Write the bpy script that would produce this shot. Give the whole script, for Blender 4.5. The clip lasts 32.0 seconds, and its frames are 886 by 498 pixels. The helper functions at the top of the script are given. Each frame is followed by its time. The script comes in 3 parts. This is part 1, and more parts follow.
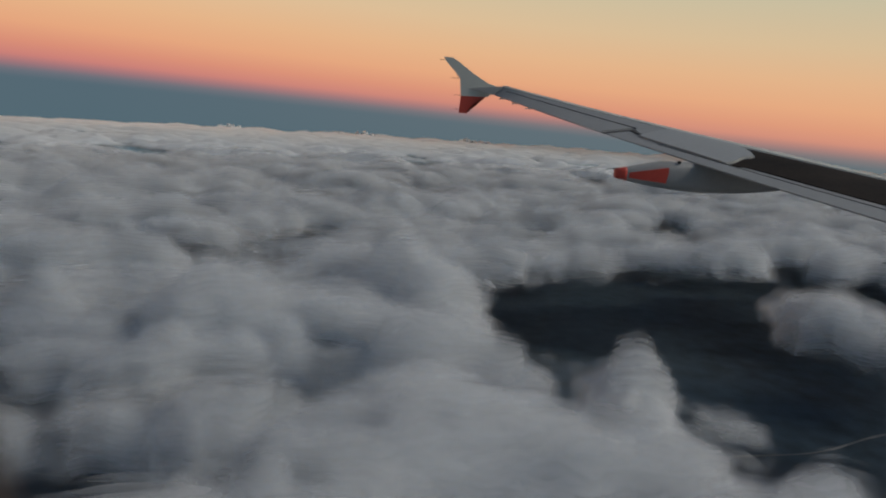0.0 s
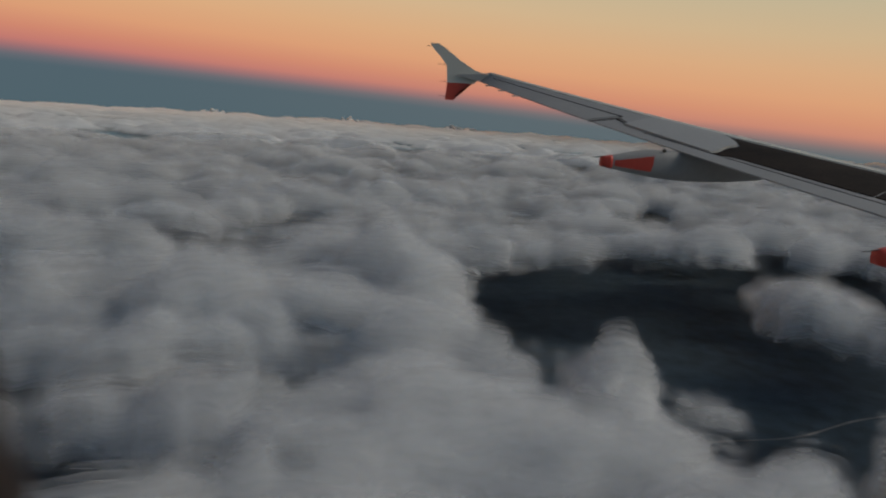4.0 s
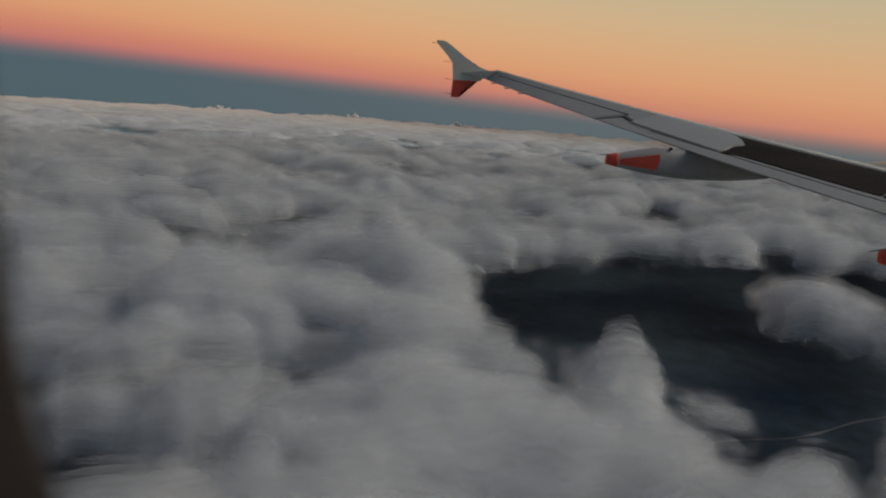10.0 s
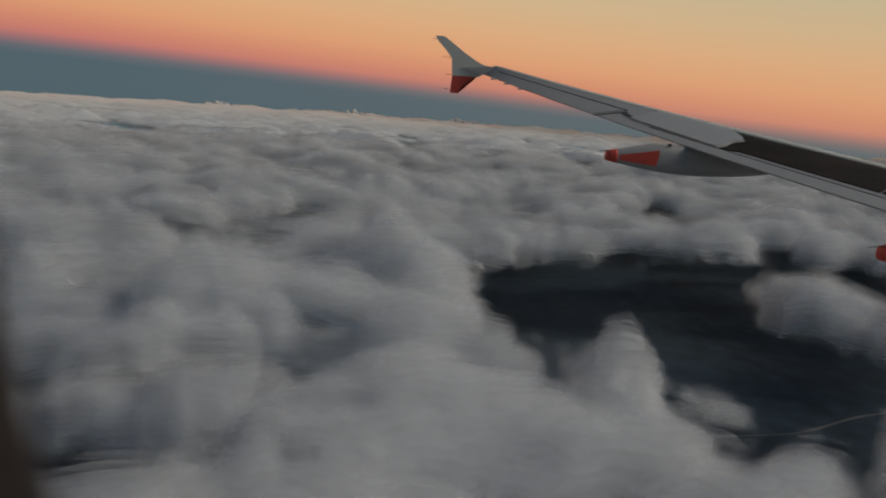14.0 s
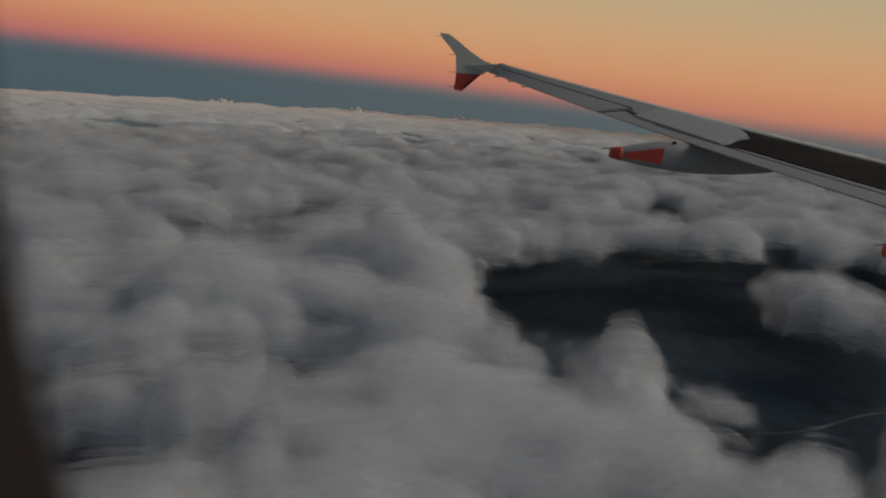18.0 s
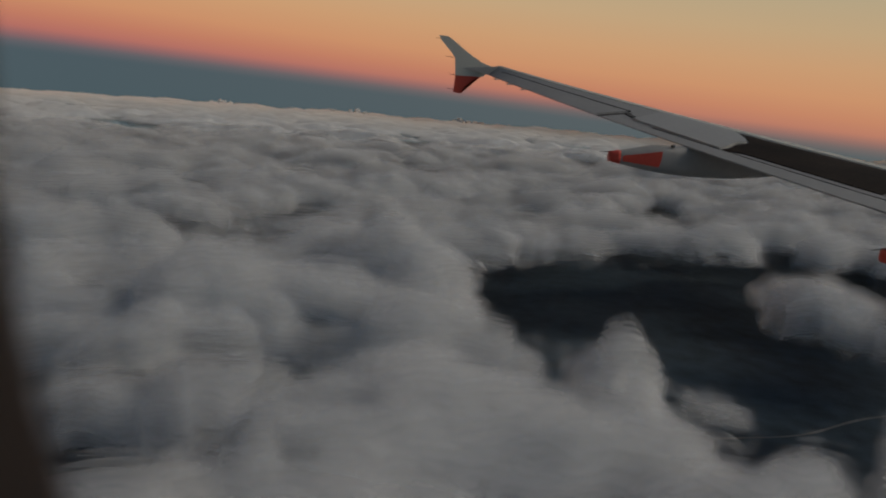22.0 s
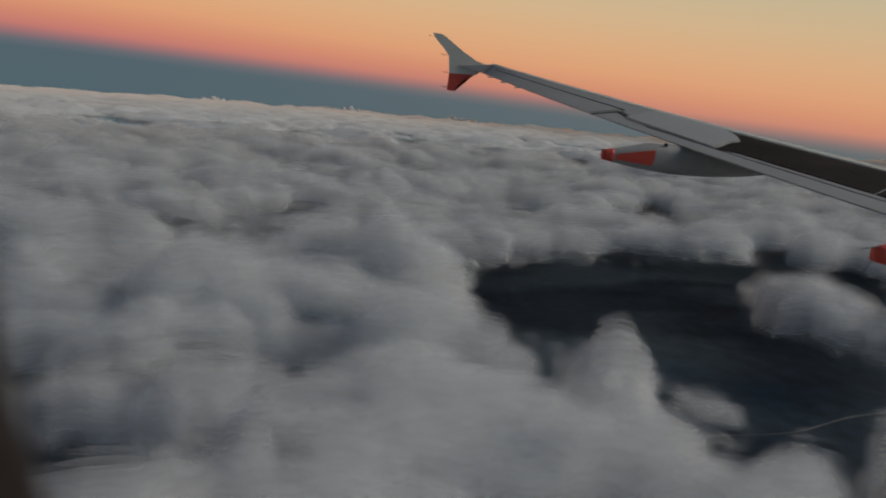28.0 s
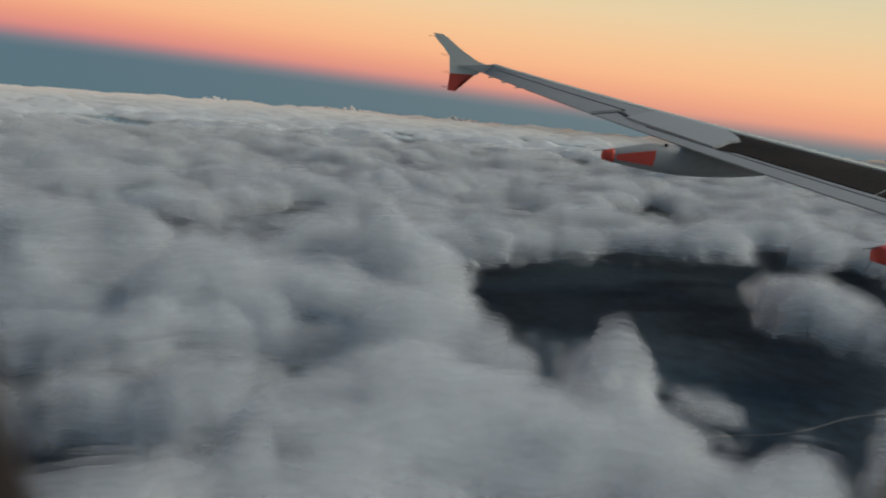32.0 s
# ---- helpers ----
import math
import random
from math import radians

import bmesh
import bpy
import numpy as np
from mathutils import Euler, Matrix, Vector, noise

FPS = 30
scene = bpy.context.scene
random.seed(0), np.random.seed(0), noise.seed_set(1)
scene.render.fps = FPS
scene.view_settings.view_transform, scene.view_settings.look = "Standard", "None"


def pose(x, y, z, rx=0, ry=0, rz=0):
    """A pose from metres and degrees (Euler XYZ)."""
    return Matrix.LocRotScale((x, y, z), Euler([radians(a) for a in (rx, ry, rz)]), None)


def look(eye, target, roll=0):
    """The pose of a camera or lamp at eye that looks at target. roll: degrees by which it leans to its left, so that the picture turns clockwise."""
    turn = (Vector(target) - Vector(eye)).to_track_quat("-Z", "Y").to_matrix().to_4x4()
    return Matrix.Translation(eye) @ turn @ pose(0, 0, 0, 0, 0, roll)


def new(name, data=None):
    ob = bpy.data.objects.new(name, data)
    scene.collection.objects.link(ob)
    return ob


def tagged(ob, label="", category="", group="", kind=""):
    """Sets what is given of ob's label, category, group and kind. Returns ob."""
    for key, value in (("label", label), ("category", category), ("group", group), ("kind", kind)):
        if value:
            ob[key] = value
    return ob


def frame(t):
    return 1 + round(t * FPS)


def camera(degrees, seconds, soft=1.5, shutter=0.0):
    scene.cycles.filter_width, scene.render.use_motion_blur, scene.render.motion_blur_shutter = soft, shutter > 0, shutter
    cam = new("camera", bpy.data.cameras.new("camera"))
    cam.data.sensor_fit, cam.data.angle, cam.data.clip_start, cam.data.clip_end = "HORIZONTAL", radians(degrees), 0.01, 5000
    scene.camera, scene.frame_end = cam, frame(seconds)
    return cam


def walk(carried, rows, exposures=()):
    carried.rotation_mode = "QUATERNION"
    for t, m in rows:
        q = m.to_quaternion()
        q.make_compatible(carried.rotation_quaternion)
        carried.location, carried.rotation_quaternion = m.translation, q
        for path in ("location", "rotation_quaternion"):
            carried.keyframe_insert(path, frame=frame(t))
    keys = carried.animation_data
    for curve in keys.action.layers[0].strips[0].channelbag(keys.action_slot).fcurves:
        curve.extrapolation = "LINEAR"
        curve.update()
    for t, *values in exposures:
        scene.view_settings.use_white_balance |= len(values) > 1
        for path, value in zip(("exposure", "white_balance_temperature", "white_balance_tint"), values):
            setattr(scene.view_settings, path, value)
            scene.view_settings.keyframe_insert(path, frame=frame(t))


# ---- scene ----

# A seat by a cabin window over the wing. x: the way the aircraft flies, y: outboard, z: up; the sea lies at z = 0.
EYE = 340.0
cam = camera(68.0, 32.0, soft=2.1)
cam.data.dof.use_dof = True
cam.data.dof.focus_distance = 60.0
cam.data.dof.aperture_fstop = 2.8
# seconds, slide along the window in metres, yaw, pitch, roll
ROWS = [
    (0, 0.0106, -7.54, -11.30, 2.69),
    (0.5, 0.0106, -7.59, -11.32, 2.75),
    (1, 0.0105, -7.57, -11.38, 2.71),
    (1.5, 0.0105, -7.60, -11.38, 2.83),
    (2, 0.0105, -7.60, -11.44, 2.80),
    (2.5, 0.0101, -7.66, -11.56, 2.71),
    (3, 0.0086, -8.18, -11.89, 2.80),
    (3.5, 0.0058, -8.75, -12.20, 2.99),
    (5.5, 0.0031, -8.89, -12.48, 3.38),
    (6, 0.0020, -8.87, -12.59, 3.41),
    (6.5, 0.0015, -8.81, -12.65, 3.30),
    (7, 0.0011, -8.77, -12.58, 3.36),
    (7.5, 0.0009, -8.60, -12.55, 3.34),
    (8, 0.0007, -8.57, -12.58, 3.31),
    (8.5, 0.0003, -8.54, -12.61, 3.28),
    (9, 0.0000, -8.50, -12.60, 3.20),
    (9.5, -0.0001, -8.51, -12.57, 3.28),
    (10, -0.0002, -8.48, -12.59, 3.35),
    (10.5, -0.0003, -8.49, -12.58, 3.49),
    (11, -0.0002, -8.49, -12.56, 3.56),
    (11.5, 0.0001, -8.50, -12.61, 3.57),
    (12, 0.0006, -8.57, -12.70, 3.46),
    (12.5, 0.0012, -8.57, -12.82, 3.45),
    (13, 0.0016, -8.58, -12.89, 3.48),
    (13.5, 0.0018, -8.57, -12.93, 3.45),
    (14, 0.0019, -8.57, -12.94, 3.41),
    (14.5, 0.0013, -8.58, -12.96, 3.36),
    (16.5, -0.0002, -8.51, -12.80, 3.73),
    (17, -0.0010, -8.42, -12.84, 3.73),
    (17.5, -0.0009, -8.27, -13.06, 3.46),
    (18, -0.0007, -8.24, -13.16, 3.37),
    (18.5, -0.0009, -8.22, -13.16, 3.37),
    (19, -0.0011, -8.26, -13.18, 3.42),
    (19.5, -0.0011, -8.27, -13.17, 3.46),
    (20, -0.0012, -8.29, -13.11, 3.58),
    (20.5, -0.0013, -8.32, -13.02, 3.67),
    (21, -0.0013, -8.38, -12.99, 3.66),
    (21.5, -0.0011, -8.40, -12.98, 3.75),
    (22, -0.0009, -8.40, -12.97, 3.76),
    (22.5, -0.0006, -8.42, -13.02, 3.75),
    (23, -0.0005, -8.46, -13.03, 3.71),
    (23.5, -0.0007, -8.53, -12.98, 3.77),
    (24, -0.0009, -8.54, -13.01, 3.75),
    (24.5, -0.0011, -8.52, -12.99, 3.88),
    (25, -0.0013, -8.52, -13.00, 3.89),
    (25.5, -0.0005, -8.60, -13.00, 3.88),
    (27.5, 0.0013, -8.94, -13.05, 3.90),
    (28, 0.0019, -8.97, -13.11, 3.95),
    (28.5, 0.0017, -8.94, -13.19, 3.81),
    (29, 0.0016, -9.00, -13.15, 3.83),
    (29.5, 0.0016, -9.07, -13.04, 4.03),
    (30, 0.0021, -9.05, -13.03, 4.04),
    (30.5, 0.0030, -9.03, -13.04, 4.06),
    (31, 0.0040, -9.00, -13.09, 4.03),
    (31.5, 0.0044, -8.95, -13.13, 3.98),
    (32, 0.0044, -8.93, -13.11, 4.01),
]
walk(cam, [(t, pose(x, 0, EYE, 0, 0, yaw) @ pose(0, 0, 0, 90 + pitch) @ pose(0, 0, 0, 0, 0, roll)) for t, x, yaw, pitch, roll in ROWS],
     exposures=[(0.0, 0.08, 6000, -2), (2.5, 0.05, 6050, -2), (3.0, -0.02, 6100, -2), (6.0, -0.12, 6300, -1), (9.0, -0.14, 6400, -1), (14.5, -0.1, 6400, -1), (17.0, -0.38, 6500, 0),
                (21.0, -0.38, 6550, 0), (23.0, -0.3, 6500, 0), (24.0, -0.05, 6400, -1), (25.5, -0.1, 6350, -1), (28.0, -0.08, 6300, -1), (29.2, -0.1, 6300, -1), (29.7, 0.4, 5950, -7), (31.0, 0.33, 5950, -7), (32.0, 0.36, 5950, -7)])

# ---- light ----
scene.cycles.transparent_max_bounces = 64
world = bpy.data.worlds.new("sky")
scene.world = world
world.use_nodes = True
wn = world.node_tree.nodes
sky = wn.new("ShaderNodeTexSky")
sky.sky_type, sky.sun_disc = "NISHITA", False
sky.sun_elevation, sky.sun_rotation = radians(38), radians(103)
sky.altitude, sky.air_density, sky.dust_density, sky.ozone_density = 1000, 1.0, 3.0, 1.0
wn["Background"].inputs["Strength"].default_value = 0.044
world.node_tree.links.new(sky.outputs[0], wn["Background"].inputs["Color"])
sun = new("sun", bpy.data.lights.new("sun", "SUN"))
sun.data.energy, sun.data.angle, sun.data.color = 1.14, radians(20), (1.0, 0.835, 0.74)
sun.matrix_world = look((1536, -355, 1231), (0, 0, 0))


# ---- materials ----
def material(name, colour, rough=0.6, metal=0.0, var=0.12, scale=2.0, bump=0.0, fine=14.0):
    """A surface whose colour wanders at two scales, with slight relief."""
    m = bpy.data.materials.new(name)
    m.use_nodes = True
    n, l = m.node_tree.nodes, m.node_tree.links
    b = n["Principled BSDF"]
    co = n.new("ShaderNodeTexCoord")
    big, small = n.new("ShaderNodeTexNoise"), n.new("ShaderNodeTexNoise")
    big.inputs["Scale"].default_value, big.inputs["Detail"].default_value = scale, 4
    small.inputs["Scale"].default_value, small.inputs["Detail"].default_value = scale * fine, 3
    add = n.new("ShaderNodeMath")
    add.operation = "ADD"
    ramp = n.new("ShaderNodeMapRange")
    ramp.inputs["From Min"].default_value, ramp.inputs["From Max"].default_value = 0.6, 1.4
    ramp.inputs["To Min"].default_value, ramp.inputs["To Max"].default_value = 1 - var, 1 + var
    mul = n.new("ShaderNodeVectorMath")
    mul.operation = "SCALE"
    mul.inputs[0].default_value = colour
    for tex in (big, small):
        l.new(co.outputs["Object"], tex.inputs["Vector"])
    l.new(big.outputs["Fac"], add.inputs[0])
    l.new(small.outputs["Fac"], add.inputs[1])
    l.new(add.outputs[0], ramp.inputs["Value"])
    l.new(ramp.outputs[0], mul.inputs["Scale"])
    l.new(mul.outputs[0], b.inputs["Base Color"])
    b.inputs["Roughness"].default_value, b.inputs["Metallic"].default_value = rough, metal
    if bump:
        bp = n.new("ShaderNodeBump")
        bp.inputs["Strength"].default_value, bp.inputs["Distance"].default_value = 1.0, bump
        l.new(add.outputs[0], bp.inputs["Height"])
        l.new(bp.outputs[0], b.inputs["Normal"])
    return m


WING_GREY = material("wing_grey_paint", (0.37, 0.355, 0.335), 0.45, 0, 0.1, 0.8)
LIGHT_GREY = material("light_grey_paint", (0.44, 0.425, 0.4), 0.4, 0, 0.08, 0.8)
FENCE_AND_SHEEN = material("fence_paint_and_slat_sheen", (0.6, 0.585, 0.53), 0.4, 0, 0.06, 1.5)
RED = material("red_paint", (0.6, 0.065, 0.04), 0.45, 0, 0.1, 1.5)
DARK = material("dark_brown_panel", (0.026, 0.018, 0.013), 0.8, 0, 0.7, 1.6)
DARK.node_tree.nodes["Principled BSDF"].inputs["Specular IOR Level"].default_value = 0.15
SEAM = material("dark_seam", (0.075, 0.07, 0.066), 0.8)
BLACK = material("black_rod", (0.02, 0.02, 0.02), 0.6)
CABIN = material("cabin_plastic", (0.24, 0.2, 0.175), 0.6, 0, 0.06, 30, 0.0002)


def vapour(name, alpha, ragged, low, high, through_light=0.5, colour=(0.78, 0.795, 0.81), small=0.6):
    """Cloud: white and matt, lit from both sides, thin where its cover is low and ragged at the rim. The mesh carries the cover."""
    m = bpy.data.materials.new(name)
    m.use_nodes = True
    n, l = m.node_tree.nodes, m.node_tree.links
    n.clear()
    out, co = n.new("ShaderNodeOutputMaterial"), n.new("ShaderNodeTexCoord")
    flat = n.new("ShaderNodeVectorMath")
    flat.operation, flat.inputs[1].default_value = "MULTIPLY", (0.72, 1.0, 1.5)
    l.new(co.outputs["Object"], flat.inputs[0])
    at = n.new("ShaderNodeAttribute")
    at.attribute_name = "cover"
    total = at.outputs["Fac"]
    for scale, detail, amount in ((0.019, 2, ragged), (0.062, 3, ragged * small)):
        tex, mad = n.new("ShaderNodeTexNoise"), n.new("ShaderNodeMath")
        tex.inputs["Scale"].default_value, tex.inputs["Detail"].default_value = scale, detail
        tex.inputs["Distortion"].default_value = 0.6
        l.new(flat.outputs[0], tex.inputs["Vector"])
        mad.operation, mad.inputs[1].default_value = "MULTIPLY_ADD", amount
        l.new(tex.outputs["Fac"], mad.inputs[0])
        l.new(total, mad.inputs[2])
        total = mad.outputs[0]
    fade = n.new("ShaderNodeMapRange")
    fade.interpolation_type = "SMOOTHSTEP"
    mean = 0.5 * ragged * (1 + small)
    fade.inputs["From Min"].default_value, fade.inputs["From Max"].default_value = low + mean, high + mean
    fade.inputs["To Min"].default_value, fade.inputs["To Max"].default_value = 0.0, alpha
    l.new(total, fade.inputs["Value"])
    dif, tra, clear, lit, end = (n.new("ShaderNode" + k) for k in ("BsdfDiffuse", "BsdfTranslucent", "BsdfTransparent", "MixShader", "MixShader"))
    dif.inputs["Color"].default_value = tra.inputs["Color"].default_value = (*colour, 1)
    lit.inputs[0].default_value = through_light
    l.new(dif.outputs[0], lit.inputs[1])
    l.new(tra.outputs[0], lit.inputs[2])
    l.new(fade.outputs[0], end.inputs[0])
    l.new(clear.outputs[0], end.inputs[1])
    l.new(lit.outputs[0], end.inputs[2])
    l.new(end.outputs[0], out.inputs[0])
    return m


TOP = 172.0
TILT = 0.017
CLOUD = vapour("cloud_vapour", 1.0, 0.9, 0.2, 1.7, 0.2)
LAYER = vapour("cloud_layer_vapour", 0.34, 1.6, 0.0, 1.2, 0.45, (0.88, 0.89, 0.9))
PUFF_SKINS = [vapour("cumulus_vapour", a, 2.6, 0.0, 1.4, 0.45, (0.88, 0.89, 0.9)) for a in (0.4, 0.22, 0.14)]
FAR_PUFF = vapour("far_cumulus_vapour", 1.0, 0.4, -0.2, 0.4, 0.25)
MISTS = [vapour("mist_vapour", a, 0.7, 0.3, 1.4, 0.5) for a in (0.1, 0.14)]
DARK_LIFT_HAZE = vapour("dark_lift_haze_vapour", 0.035, 0.3, -0.3, 1.2, 0.5)
LAND = material("dark_sea_and_woodland", (0.04, 0.06, 0.08), 0.6, 0, 0.5, 0.004, 0.0, 9)
LAND.node_tree.nodes["Principled BSDF"].inputs["Specular IOR Level"].default_value = 0.08
SAND = material("pale_beach", (0.15, 0.15, 0.15), 0.9, 0, 0.3, 0.02)
SURF = material("white_surf", (0.5, 0.52, 0.53), 0.8, 0, 0.3, 0.05)
ROOF = material("pale_roof", (0.45, 0.43, 0.4), 0.8, 0, 0.2, 0.2)


def srgb(r, g, b):
    return [((c / 255 + 0.055) / 1.055) ** 2.4 if c > 10 else c / 3294 for c in (r, g, b)] + [1]


def sky_glow():
    """The dusk sky: the blue shadow of the earth, the pink belt above it, orange to yellow higher up; pinker aft, yellower ahead."""
    m = bpy.data.materials.new("dusk_sky")
    m.use_nodes = True
    n, l = m.node_tree.nodes, m.node_tree.links
    n.clear()
    out, em = n.new("ShaderNodeOutputMaterial"), n.new("ShaderNodeEmission")
    co, sep = n.new("ShaderNodeTexCoord"), n.new("ShaderNodeSeparateXYZ")
    l.new(co.outputs["Object"], sep.inputs[0])
    wob = n.new("ShaderNodeTexNoise")
    wob.inputs["Scale"].default_value, wob.inputs["Detail"].default_value = 0.0012, 3
    l.new(co.outputs["Object"], wob.inputs["Vector"])
    high = n.new("ShaderNodeMapRange")
    high.inputs["From Min"].default_value, high.inputs["From Max"].default_value = SKY_R * math.sin(radians(-6)), SKY_R * math.sin(radians(46))
    l.new(sep.outputs["Z"], high.inputs["Value"])
    stops = ((-6, (86, 101, 110), (97, 108, 114)), (-0.9, (88, 101, 111), (105, 110, 115)), (-0.35, (111, 108, 117), (133, 117, 117)),
             (0.15, (162, 113, 117), (174, 126, 118)), (0.7, (204, 124, 115), (212, 140, 118)), (1.6, (218, 138, 114), (223, 150, 118)),
             (3.0, (230, 160, 121), (230, 164, 124)), (5.0, (231, 174, 131), (228, 174, 133)), (7.5, (226, 184, 145), (217, 182, 145)),
             (11, (212, 188, 154), (200, 183, 155)), (14, (188, 180, 164), (184, 178, 163)), (20, (140, 152, 162), (145, 155, 163)), (30, (96, 116, 136), (100, 118, 138)), (46, (70, 92, 120), (72, 94, 122)))
    ramps = []
    for side in (1, 2):
        r = n.new("ShaderNodeValToRGB")
        e = r.color_ramp.elements
        for k, s in enumerate(stops):
            a = (math.sin(radians(s[0])) - math.sin(radians(-6))) / (math.sin(radians(46)) - math.sin(radians(-6)))
            q = e[0] if k == 0 else e[-1] if k == len(stops) - 1 else e.new(a)
            q.position, q.color = a, srgb(*s[side])
        l.new(high.outputs[0], r.inputs["Fac"])
        ramps.append(r)
    wide = n.new("ShaderNodeMapRange")
    wide.inputs["From Min"].default_value, wide.inputs["From Max"].default_value = -0.35 * SKY_R, 0.65 * SKY_R
    l.new(sep.outputs["X"], wide.inputs["Value"])
    mix = n.new("ShaderNodeMix")
    mix.data_type = "RGBA"
    l.new(wide.outputs[0], mix.inputs["Factor"])
    l.new(ramps[0].outputs["Color"], mix.inputs[6])
    l.new(ramps[1].outputs["Color"], mix.inputs[7])
    l.new(mix.outputs[2], em.inputs["Color"])
    em.inputs["Strength"].default_value = 1.0
    l.new(em.outputs[0], out.inputs[0])
    return m


SKY_R = 4930.0
DUSK = sky_glow()


# ---- mesh helpers ----
def part(name, bm, mat, parent=None, label="", smooth=False):
    me = bpy.data.meshes.new(name)
    bmesh.ops.recalc_face_normals(bm, faces=bm.faces)
    for fa in bm.faces:
        fa.smooth = smooth
    bm.to_mesh(me)
    bm.free()
    me.materials.append(mat)
    ob = new(name, me)
    ob.parent = parent
    if label:
        tagged(ob, label)
    return ob


def grid_mesh(name, co, mat, closed=False, keep=None):
    """A smooth sheet from an array of places (rows, columns, 3); closed joins the last column to the first."""
    nr, nc = co.shape[:2]
    i = np.arange(nr * nc).reshape(nr, nc)
    right = np.roll(i, -1, 1) if closed else i[:, 1:]
    left = i if closed else i[:, :-1]
    quads = np.stack([left[:-1], right[:-1], right[1:], left[1:]], -1).reshape(-1, 4)
    if keep is not None:
        k = keep.reshape(-1)
        quads = quads[k[quads].any(1)]
        used = np.zeros(nr * nc, bool)
        used[quads.reshape(-1)] = True
        remap = np.cumsum(used) - 1
        quads, co = remap[quads], co.reshape(-1, 3)[used]
    me = bpy.data.meshes.new(name)
    me.vertices.add(co.size // 3)
    me.vertices.foreach_set("co", np.ascontiguousarray(co, np.float32).reshape(-1))
    me.loops.add(quads.size)
    me.loops.foreach_set("vertex_index", quads.reshape(-1).astype(np.int32))
    me.polygons.add(len(quads))
    me.polygons.foreach_set("loop_start", np.arange(0, quads.size, 4, dtype=np.int32))
    me.polygons.foreach_set("use_smooth", np.ones(len(quads), bool))
    me.update(calc_edges=True)
    me.materials.append(mat)
    return new(name, me)


# ---- noise on arrays ----
TABLE = np.random.default_rng(7).random((6, 256, 256)).astype(np.float32)


def value_noise(x, y, k=0):
    ix, iy = np.floor(x).astype(np.int32), np.floor(y).astype(np.int32)
    fx, fy = x - ix, y - iy
    fx, fy = fx * fx * (3 - 2 * fx), fy * fy * (3 - 2 * fy)
    t = TABLE[k]
    x0, x1, y0, y1 = ix & 255, (ix + 1) & 255, iy & 255, (iy + 1) & 255
    return (t[x0, y0] * (1 - fx) + t[x1, y0] * fx) * (1 - fy) + (t[x0, y1] * (1 - fx) + t[x1, y1] * fx) * fy


def fbm(x, y, octaves=4, k=0):
    total, amp = 0, 0.5
    for o in range(octaves):
        total = total + amp * (value_noise(x, y, (k + o) % 6) - 0.5)
        x, y, amp = x * 2.03 + 17.1, y * 2.03 - 9.7, amp * 0.5
    return total


def smoothstep(a, b, v):
    t = np.clip((v - a) / (b - a), 0, 1)
    return t * t * (3 - 2 * t)


# ---- the cloud deck ----
# holes: x, y, half length, half width, turn in degrees, depth
HOLES = ((410, 695, 270, 140, 6, 3.0), (285, 480, 150, 160, 0, 3.0), (285, 310, 140, 130, 20, 3.0), (150, 500, 62, 95, 0, 2.4),
         (-330, 870, 190, 46, -8, 2.2), (-80, 400, 105, 36, 8, 3.0), (-140, 283, 110, 58, 0, 3.2), (-20, 470, 60, 16, -20, 1.8), (60, 720, 150, 26, -6, 1.5), (-250, 640, 90, 22, 6, 1.7), (330, 1020, 160, 34, -4, 0.7), (-190, 560, 60, 20, 0, 1.1), (20, 262, 60, 16, 10, 1.3), (-60, 285, 40, 16, -20, 1.2),
         (90, 980, 180, 36, -6, 0.9), (700, 1500, 300, 90, -10, 0.7), (-600, 1900, 300, 110, -10, 0.6), (1500, 2600, 700, 160, -10, 0.6))
BANKS = ((60, 450, 110, 60, -10, 0.6), (70, 640, 60, 60, 0, 0.7), (-190, 440, 80, 60, 0, 0.4), (420, 900, 260, 60, 0, 0.7), (-330, 680, 120, 60, 0, 0.5), (70, 330, 90, 60, 0, 0.7), (-70, 320, 60, 40, 0, 0.5))


# steep heads: x, y, radius, rise
HEADS = ((178, 376, 29, 58), (158, 345, 40, 26), (166, 312, 40, 26), (272, 408, 34, -12), (318, 292, 26, -2), (300, 262, 30, -6), (470, 585, 46, 40), (505, 560, 50, 22), (95, 565, 40, 16), (40, 400, 46, 14))


def soft_puffs(x, y, k=0):
    """Heads of vapour: the tops of round heaps, one in each cell of a jittered grid, with rounded valleys between."""
    ix, iy = np.floor(x).astype(np.int32), np.floor(y).astype(np.int32)
    total = np.full_like(x, 1e-6)
    for dx in (-1, 0, 1):
        for dy in (-1, 0, 1):
            a, b = (ix + dx) & 255, (iy + dy) & 255
            px, py = ix + dx + TABLE[k][a, b], iy + dy + TABLE[(k + 1) % 6][a, b]
            r = 0.6 + 0.5 * TABLE[(k + 2) % 6][a, b]
            d = ((x - px) ** 2 + (y - py) ** 2) / (r * r)
            h = np.maximum(0, 1 - d * 0.7) ** 0.75 * r
            total = total + h * h * h * h
    return np.sqrt(np.sqrt(total))


def oval(x, y, hx, hy, a, b, turn):
    c, s = math.cos(radians(turn)), math.sin(radians(turn))
    u, v = ((x - hx) * c + (y - hy) * s) / a, (-(x - hx) * s + (y - hy) * c) / b
    return np.sqrt(u * u + v * v)


